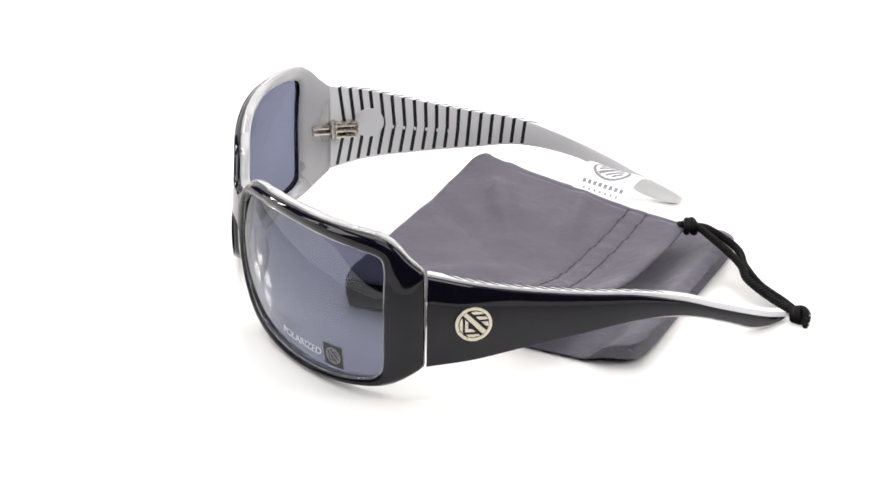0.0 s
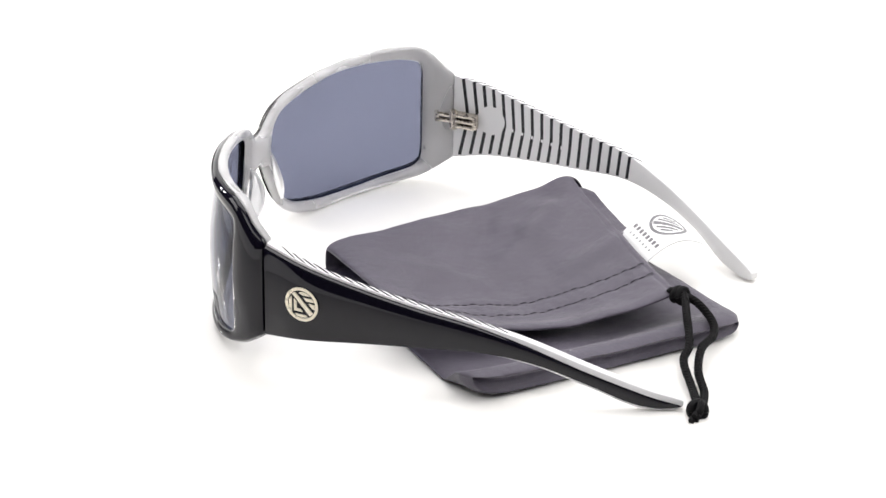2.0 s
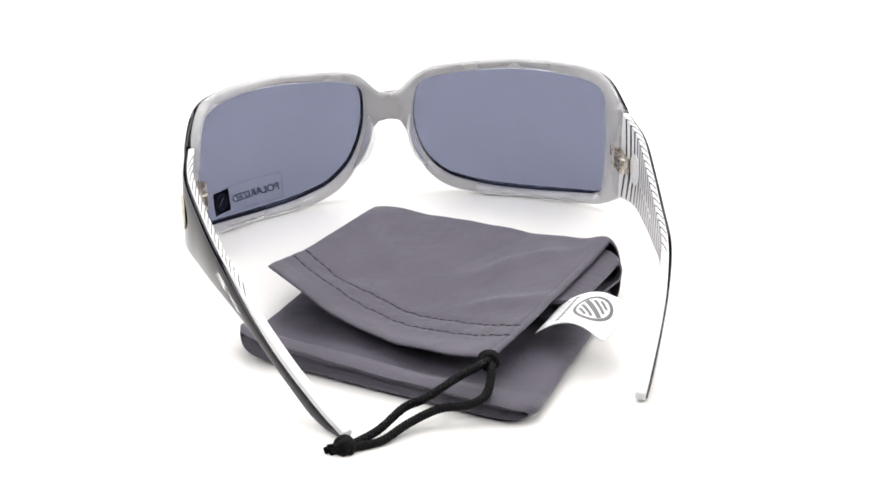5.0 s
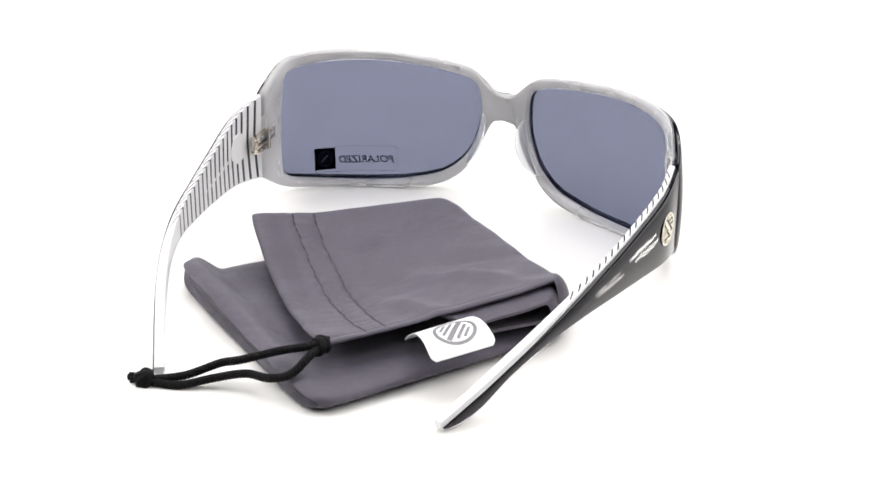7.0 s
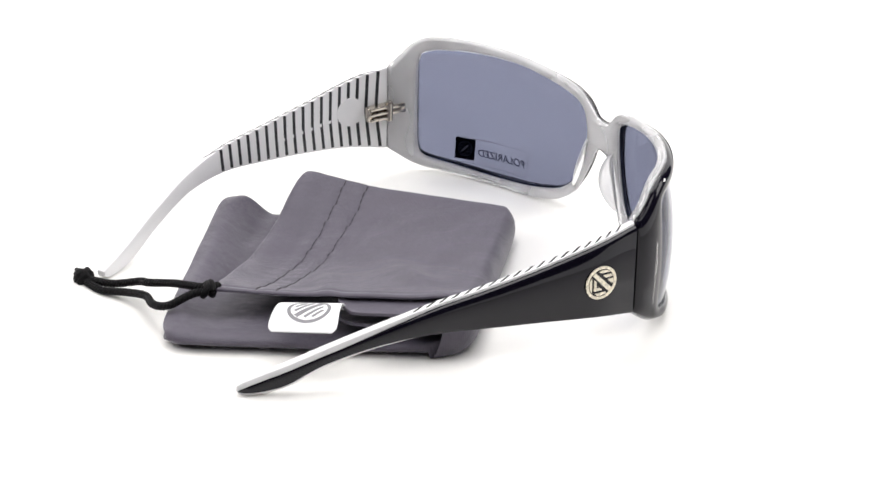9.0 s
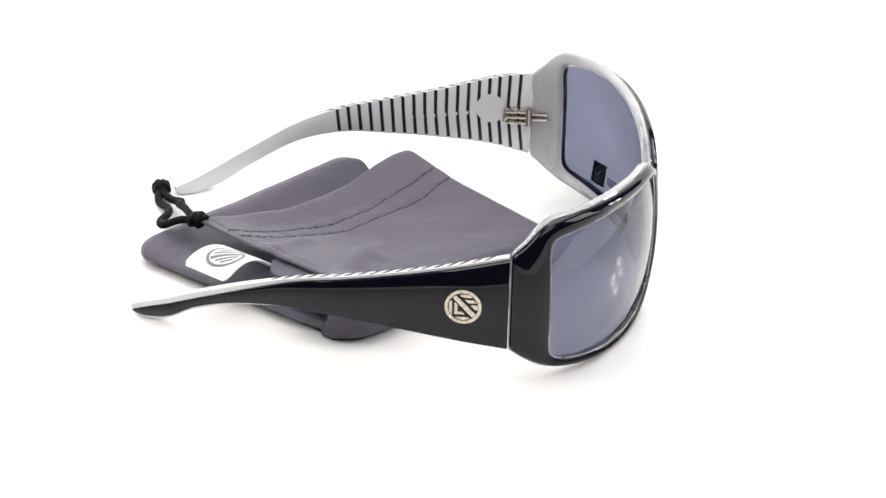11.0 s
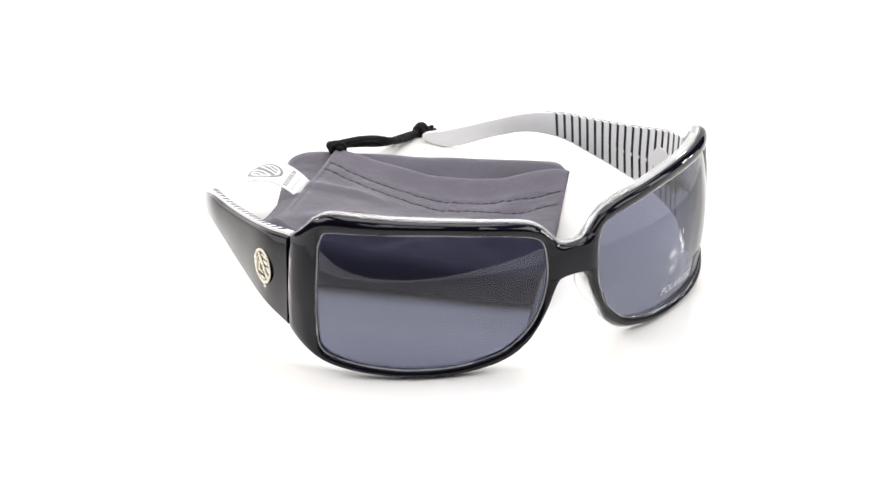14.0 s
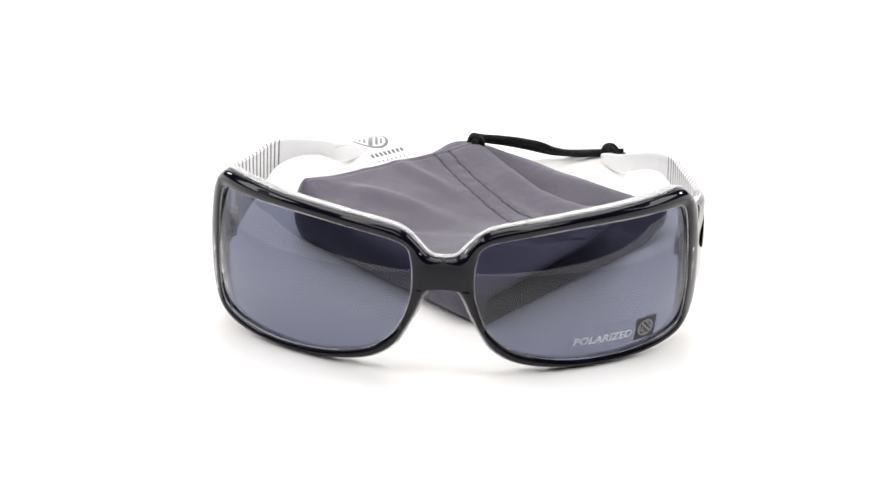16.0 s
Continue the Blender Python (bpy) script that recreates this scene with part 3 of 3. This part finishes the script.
    build_temple(root, -1, [(0.06, -70.1, 41.0, 12.4), (13, -71.0, 38.4, 14.6), (30, -68.8, 34.2, 16.3), (47, -66.0, 30.4, 17.6), (63, -62.9, 27.3, 18.5), (78, -57.4, 22.0, 16.0),
                            (91, -51.4, 16.2, 11.0), (100, -46.8, 11.6, 5.2), (106.5, -43.4, 8.6, 3.0), (110.6, -41.2, 6.6, 2.6), (112.2, -40.3, 5.7, 3.0), (112.9, -39.9, 5.1, 3.8)], 0.8)
    # this arm is sprung open a little wider than the other
    for ob in root.children_recursive:
        for v in ob.data.vertices:
            x, y = v.co.x / MM, v.co.y / MM
            if x > 20:
                v.co.x += 1.6 * MM * smooth_step(20, 68, x) * (1 - smooth_step(15, 80, y))
    return root


# ---- the pouch ----
def smooth_step(a, b, x):
    t = min(1, max(0, (x - a) / (b - a)))
    return t * t * (3 - 2 * t)


def flap_top(u, w):
    """Upper face of the folded-over flap, u -1..1 across, w 0 at the fold to 1 at the hem (millimetres)."""
    a, b = (1 - u) / 2, (1 + u) / 2
    corner = (2.75 - 1.25 * u) * abs(u) ** 12 * (1 - w) ** 8
    x = u * 41.6 * (1 - w) + (a * -38.6 + b * 40.6) * w
    y = (a * 76.0 + b * 66.0) * w + corner - 1.6 * w ** 12 * abs(u) ** 10
    z = (a * 19.0 + b * 12.9) * (1 - w) + (a * 15.3 + b * 17.0) * w
    z -= (1 - u * u) * (1.2 + 7.6 * smooth_step(0.0, 0.82, w) - 2.8 * smooth_step(0.84, 1.0, w))
    z += 3.4 * math.exp(-((u + 1.0) / 0.17) ** 2) * (1 - w) ** 2
    z += 2.4 * smooth_step(0.55, 0.95, w) * smooth_step(0.1, 0.85, u)
    # soft creases that run from the seam into the cloth
    soft = 0.35 + 0.65 * (1 - u ** 8)
    r = noise.noise(Vector((u * 1.6 + 3.1, w * 1.5, 0.4))) * 1.7 + noise.noise(Vector((u * 3.3 + w * 2.2, w * 2.6 - u, 5.0))) * 1.1
    for cu, cw, du, dw, amp, wide in ((-0.55, 0.25, 0.8, 0.6, 1.1, 0.10), (-0.2, 0.12, 0.5, 0.85, -0.9, 0.09), (0.45, 0.4, 0.7, -0.7, 0.7, 0.12),
                                      (-0.8, 0.55, 0.95, 0.3, 0.9, 0.08), (0.75, 0.75, 0.6, 0.8, -0.7, 0.10)):
        dx, dy = u - cu, (w - cw) * 1.7
        along, across = dx * du + dy * dw, dy * du - dx * dw
        r += 2.1 * amp * math.exp(-(across / wide) ** 2 - (along / 0.45) ** 2)
    r *= (1 - 0.72 * smooth_step(0.55, 0.85, w)) * (0.35 + 0.65 * smooth_step(0.0, 0.25, w))
    r += 0.9 * smooth_step(0.86, 0.95, w) * smooth_step(0.5, 0.9, u)
    r += 0.30 * noise.noise(Vector((x * 0.11, y * 0.11, 2.0))) + 0.08 * noise.noise(Vector((x * 0.25, y * 0.17, 7.0)))
    r -= 0.5 * math.exp(-((u + 0.95) / 0.014) ** 2) * smooth_step(0.05, 0.3, w)
    # puckers along the two seams
    for seam in (0.80 - 0.015 * u, 0.705 - 0.03 * u):
        r -= 0.35 * math.exp(-((w - seam) / 0.016) ** 2) * (1 + 0.4 * math.sin(u * 47))
    r += 0.22 * noise.noise(Vector((u * 17.0, w * 5.0, 3.0))) * math.exp(-((w - 0.76) / 0.09) ** 2)
    return Vector((x, y, z + r * soft))


def build_pouch():
    root = new("drawstring_pouch")
    tagged(root, "dark grey microfibre drawstring pouch folded over once", "pouch")
    us = [math.sin(math.pi / 2 * (-1 + 2 * k / 110)) for k in range(111)]
    nl, nf, nt = 60, 14, 110
    outer, inner = [], []
    low = FLOOR / MM + 0.2
    for u in us:
        a, b = (1 - u) / 2, (1 + u) / 2
        ex, ey = a * -57.0 + b * 37.0, a * 88.0 + b * 93.0 - 3.0 * abs(u) ** 14
        fx = u * 42.5 - 1.0 - 1.6 * a * a
        edge = max(0.10, (1 - abs(u) ** 9) ** 0.5)
        o_col, i_col = [], []
        for k in range(nl):
            wp = 1 - (k / nl) ** 1.5
            x, y = fx + (ex - fx) * wp, ey * wp
            y += (2.75 - 1.25 * u + 5.0 * a ** 4) * abs(u) ** 12 * (1 - wp) ** 8
            y -= 3.4 * max(0.0, 1 - (1 - wp) * ey / 1.3)
            x -= 2.5 * u ** 5 * smooth_step(0.93, 1.0, wp)
            rise = smooth_step(0.83, 0.945, wp)
            top = low + 1.6 + 0.5 * (1 - rise) * u * u + (4.9 - 1.6 * a) * rise + 0.9 * noise.noise(Vector((u * 2, wp * 4, 9.0))) + 0.4 * noise.noise(Vector((u * 3.5, wp * 17, 4.0)))
            top += (1.2 + 1.6 * b ** 6) * rise + 4.2 * a ** 5 * (1 - rise)
            mid = (top + low) / 2 - 0.3 + 2.6 * b ** 10 * rise
            # rounded closed end with its seam drawn in
            q = min(1, (1 - wp) * ey / 6.0)
            k_end = max(0.0, (1 - (1 - q) ** 2.2)) ** 0.5
            hl, ht = (mid - low) * k_end * edge, (top - mid) * k_end * edge
            o_col.append(Vector((x, y, mid - hl)))
            i_col.append(Vector((x, y, mid + ht)))
        ft = flap_top(u, 0.0)
        ft.z -= 1.5 * (1 - math.sqrt(max(0, 1 - abs(u) ** 16)))
        ft.y = 0.0
        for k in range(nf):
            t = (k + 0.5) / nf
            ang = math.pi * t
            zc, rz = (ft.z + low) / 2, (ft.z - low) / 2
            bulge = 4.2
            puff = -3.0 * a * a * math.sin(ang)
            o_col.append(Vector((fx + (ft.x - fx) * t + puff, (2.75 - 1.25 * u + 5.0 * a ** 4 * (1 - t)) * abs(u) ** 12 - bulge * (1 - 0.6 * abs(u) ** 12) * math.sin(ang), zc - rz * math.cos(ang))))
            zi0, zi1 = low + 1.9 * (1 - 0.6 * (1 - edge)), ft.z - 1.8
            p_in = Vector((fx + (ft.x - fx) * t + puff, (2.75 - 1.25 * u + 5.0 * a ** 4 * (1 - t)) * abs(u) ** 12 - (bulge - 2.4) * (1 - 0.6 * abs(u) ** 12) * math.sin(ang), (zi0 + zi1) / 2 - (zi1 - zi0) / 2 * math.cos(ang)))
            i_col.append(o_col[-1].lerp(p_in, edge))
        for k in range(nt + 1):
            w = k / nt
            p = flap_top(u, w)
            soft = 1 - math.sqrt(max(0, 1 - abs(u) ** 16))
            p.z -= 1.5 * soft
            th = 0.4 + 1.3 * (1 - soft) + 0.5 * edge * smooth_step(0.8, 0.97, w) * (1 - 0.5 * smooth_step(0.97, 1.0, w))
            # the hem ends in a rounded roll
            half = th / 2 * math.sqrt(max(0.04, 1 - max(0.0, (w - 0.955) / 0.045) ** 2))
            o_col.append(p - Vector((0, 0, th / 2 - half)))
            i_col.append(p - Vector((0, 0, th / 2 + half)))
        outer.append(o_col)
        inner.append(i_col)
    bm = bmesh.new()
    vo = [[bm.verts.new(p * MM) for p in c] for c in outer]
    vi = [[bm.verts.new(p * MM) for p in c] for c in inner]
    grid_faces(bm, vo)
    grid_faces(bm, vi)
    for c in (0, -1):
        grid_faces(bm, [vo[c], vi[c]])
    for e in (0, -1):
        grid_faces(bm, [[c[e] for c in vo], [c[e] for c in vi]])
    body = part("pouch_body", bm, M_CLOTH, root, angle=82)
    # second ply of cloth rolled inside the fold
    secs = []
    for k in range(41):
        u = -0.985 + 1.5 * k / 40
        a = (1 - u) / 2
        yc = flap_top(u, 0.05).y
        drop = 1.5 * (1 - math.sqrt(max(0, 1 - abs(u) ** 16))) + 1.3
        z_low = low + 2.9 + 0.8 * u * u + 4.2 * a ** 5
        path = []
        for inset in (0.0, 1.3):
            run = []
            for j in range(9):
                p = flap_top(u, 0.05 + 0.45 * (1 - j / 8))
                run.append(Vector((p.x, p.y, p.z - drop - inset)))
            z_up = flap_top(u, 0.05).z - drop
            mid, rz = (z_up + z_low) / 2, (z_up - z_low) / 2 - inset
            for j in range(1, 8):
                w = math.pi * j / 8
                run.append(Vector((run[8].x - 1.2 * a * a * math.sin(w), yc - (3.2 - inset) * math.sin(w), mid + rz * math.cos(w))))
            for j in range(9):
                p = flap_top(u, 0.05 + 0.45 * j / 8)
                run.append(Vector((p.x, p.y, z_low + inset)))
            path += run if inset == 0.0 else run[::-1]
        end = max(0.0, (-0.78 - u) / 0.205)
        core = sum(path, Vector()) / len(path)
        secs.append([(core + (p - core) * (1 - 0.3 * end ** 3) - Vector((6.0 * end ** 0.7, 0, 0.5 * end))) * MM for p in path])
    part("inner_ply", loft(secs), M_CLOTH, root, "inner ply of dark grey cloth", angle=60)
    # two rows of stitches along the hem
    bm = bmesh.new()
    tube(bm, [Vector((-1.0, 0, -0.12)) * MM, Vector((-0.7, 0, 0.1)) * MM, Vector((0.7, 0, 0.1)) * MM, Vector((1.0, 0, -0.12)) * MM], 0.15 * MM, 6)
    first = part("stitch", bm, M_THREAD, root)
    mesh = first.data
    count = 0
    for row, (w0, w1) in enumerate(((0.815, 0.785), (0.735, 0.675))):
        for k in range(30):
            u = -0.97 + 1.94 * (k + 0.5) / 30
            w = w0 + (w1 - w0) * (u + 1) / 2 + 0.003 * math.sin(k * 2.1)
            p, q = flap_top(u - 0.01, w), flap_top(u + 0.01, w)
            ob = first if count == 0 else new("stitch", mesh)
            ob.parent = root
            d = (q - p).normalized()
            side = Vector((0, 0, 1)).cross(d).normalized()
            m = Matrix((d, side, d.cross(side))).transposed().to_4x4()
            ob.matrix_local = Matrix.Translation((p + q) * 0.5 * MM + Vector((0, 0, 0.00005))) @ m
            count += 1
    # the sewn-in white label, arching out of the side seam
    def tag_point(a, b):
        x = -40.5 - 21.5 * a
        y = 34.3 + 16.5 * b + a * (-2.0 + 3.8 * b)
        z = 12.9 - 1.6 * b + 7.2 * math.sin(math.pi * min(1, a * 0.82)) ** 0.9 - 0.6 * a
        return Vector((x, y, z))

    def tag_shape(a):
        return min(1.0, 0.86 + 0.14 * math.sqrt(max(0, 1 - max(0, (a - 0.88) / 0.12) ** 2))) if a > 0.88 else 1.0
    bm = bmesh.new()
    top, low = [], []
    for i in range(21):
        a = i / 20
        k = tag_shape(a)
        top.append([bm.verts.new((tag_point(a, 0.5 + (j / 10 - 0.5) * k) + Vector((0, 0, 0.18))) * MM) for j in range(11)])
        low.append([bm.verts.new((tag_point(a, 0.5 + (j / 10 - 0.5) * k) - Vector((0, 0, 0.18))) * MM) for j in range(11)])
    grid_faces(bm, top)
    grid_faces(bm, low)
    for e in (0, -1):
        grid_faces(bm, [top[e], low[e]])
        grid_faces(bm, [[r[e] for r in top], [r[e] for r in low]])
    tag = part("label_tag", bm, M_LABEL, root, "glossy white sewn-in label")

    def on_tag(bm, a0, b0, sx, sy):
        geo = bmesh.ops.extrude_face_region(bm, geom=list(bm.faces))
        lifted = {v for v in geo["geom"] if isinstance(v, bmesh.types.BMVert)}
        for v in bm.verts:
            v.co = (tag_point(a0 + v.co.x * sx, b0 + v.co.y * sy) + Vector((0, 0, 0.26 if v in lifted else 0.2))) * MM
        return bm
    bm = bmesh.new()
    add_disc(bm, 6.0, 40, 5.0)
    for c, h, n in ((0.0, 4.7, 0.75), (2.0, 3.4, 0.45), (-2.0, 3.4, 0.45), (3.5, 2.0, 0.4), (-3.5, 2.0, 0.4)):
        edge_a = [bm.verts.new((0.64 * (c - n) + 0.77 * h * k / 5, 0.77 * (c - n) - 0.64 * h * k / 5, 0)) for k in range(-5, 6)]
        edge_b = [bm.verts.new((0.64 * (c + n) + 0.77 * h * k / 5, 0.77 * (c + n) - 0.64 * h * k / 5, 0)) for k in range(-5, 6)]
        grid_faces(bm, [edge_a, edge_b])
    part("tag_emblem", on_tag(bm, 0.63, 0.47, -1 / 23, 1 / 18), M_INK, tag, "silver grey shield emblem")
    for k in range(8):
        bm = bmesh.new()
        add_poly(bm, [(-0.7, -0.55), (0.7, -0.55), (0.7, 0.55), (-0.7, 0.55)])
        part("tag_bar", on_tag(bm, 0.27, 0.12 + k * 0.105, 1 / 23, 1 / 18), M_INK, tag)
    for k in range(7):
        bm = bmesh.new()
        add_poly(bm, [(-0.3, -0.25), (0.3, -0.25), (0.3, 0.25), (-0.3, 0.25)])
        part("tag_bar", on_tag(bm, 0.17, 0.16 + k * 0.11, 1 / 23, 1 / 18), M_INK, tag)
    # twisted drawstring: two strands from the corner to a knot
    def braid(path, r):
        pts = spline([Vector(p) for p in path], 22)
        bm = bmesh.new()
        for strand in range(3):
            line, dist = [], 0.0
            for i, p in enumerate(pts):
                d = (pts[min(i + 1, len(pts) - 1)] - pts[max(i - 1, 0)]).normalized()
                s = d.cross(Vector((0, 0, 1))).normalized()
                v = s.cross(d)
                if i:
                    dist += (p - pts[i - 1]).length
                w = dist * 1.9 + strand * 2 * math.pi / 3
                line.append((p + (s * math.cos(w) + v * math.sin(w)) * r * 0.55) * MM)
            tube(bm, line, r * 0.62 * MM, 7)
        return bm
    cord = part("drawstring", braid([(-36.5, 73.0, 14.5), (-38.8, 77.2, 14.6), (-34.4, 87.0, 12.6), (-29.8, 96.4, 9.6), (-25.4, 100.8, 7.4), (-22.8, 110.0, 4.4), (-19.6, 119.0, 3.4)], 1.12),
                M_CORD, root, "black twisted cord")
    part("cord_strand", braid([(-37.5, 74.0, 13.2), (-41.2, 79.6, 13.4), (-43.2, 86.5, 9.8), (-40.5, 92.0, 8.2), (-34.0, 96.4, 7.4), (-28.6, 103.8, 5.0), (-25.4, 112.6, 3.2), (-20.6, 119.2, 3.0)], 1.12),
         M_CORD, cord)
    bm = bmesh.new()
    for k in range(3):
        loop = []
        for i in range(25):
            w = 2 * math.pi * i / 24
            loop.append((Vector((-18.4, 120.6, 3.4)) + Matrix.Rotation(k * 1.1, 3, "Z") @ Vector((2.1 * math.cos(w), 0.9 * math.sin(w) * (1 if k else -1), 1.9 * math.sin(w)))) * MM)
        tube(bm, loop, 1.25 * MM, 8)
    part("knot", bm, M_CORD, cord, "tight black knot")
    bm = bmesh.new()
    for k in range(5):
        w = 1.4 * k
        tube(bm, spline([Vector((-18.0, 121.0, 3.2)) * MM, Vector((-16.6 + 0.8 * math.cos(w), 122.6, 3.2 + 0.8 * math.sin(w))) * MM,
                         Vector((-15.4 + 1.3 * math.cos(w), 124.0, 2.9 + 1.2 * math.sin(w))) * MM], 4), 0.7 * MM, 6)
    part("cord_end", bm, M_CORD, cord, "frayed cord ends")
    bm = bmesh.new()
    for k in range(2):
        loop = []
        for i in range(21):
            w = 2 * math.pi * i / 20
            loop.append((Vector((-38.0 - k, 75.0 + 1.6 * k, 14.0)) + Vector((1.9 * math.cos(w), 0.9 * math.cos(w + k), 1.7 * math.sin(w)))) * MM)
        tube(bm, loop, 1.1 * MM, 8)
    part("cord_loop", bm, M_CORD, cord)
    return root


build_studio()
build_studio_lamp((-0.88, 0.64, 0.445))
build_studio_lamp((1.07, 0.47, 0.375))
platter = build_turntable()
glasses = build_sunglasses()
pouch = build_pouch()


def motions():
    times = [k * 0.5 for k in range(33)]
    walk(platter, [(t, turned(t)) for t in times])
    walk(glasses, [(t, turned(t) @ GLASSES_ON_TABLE) for t in times])
    walk(pouch, [(t, turned(t) @ POUCH_ON_TABLE) for t in times])


motions()
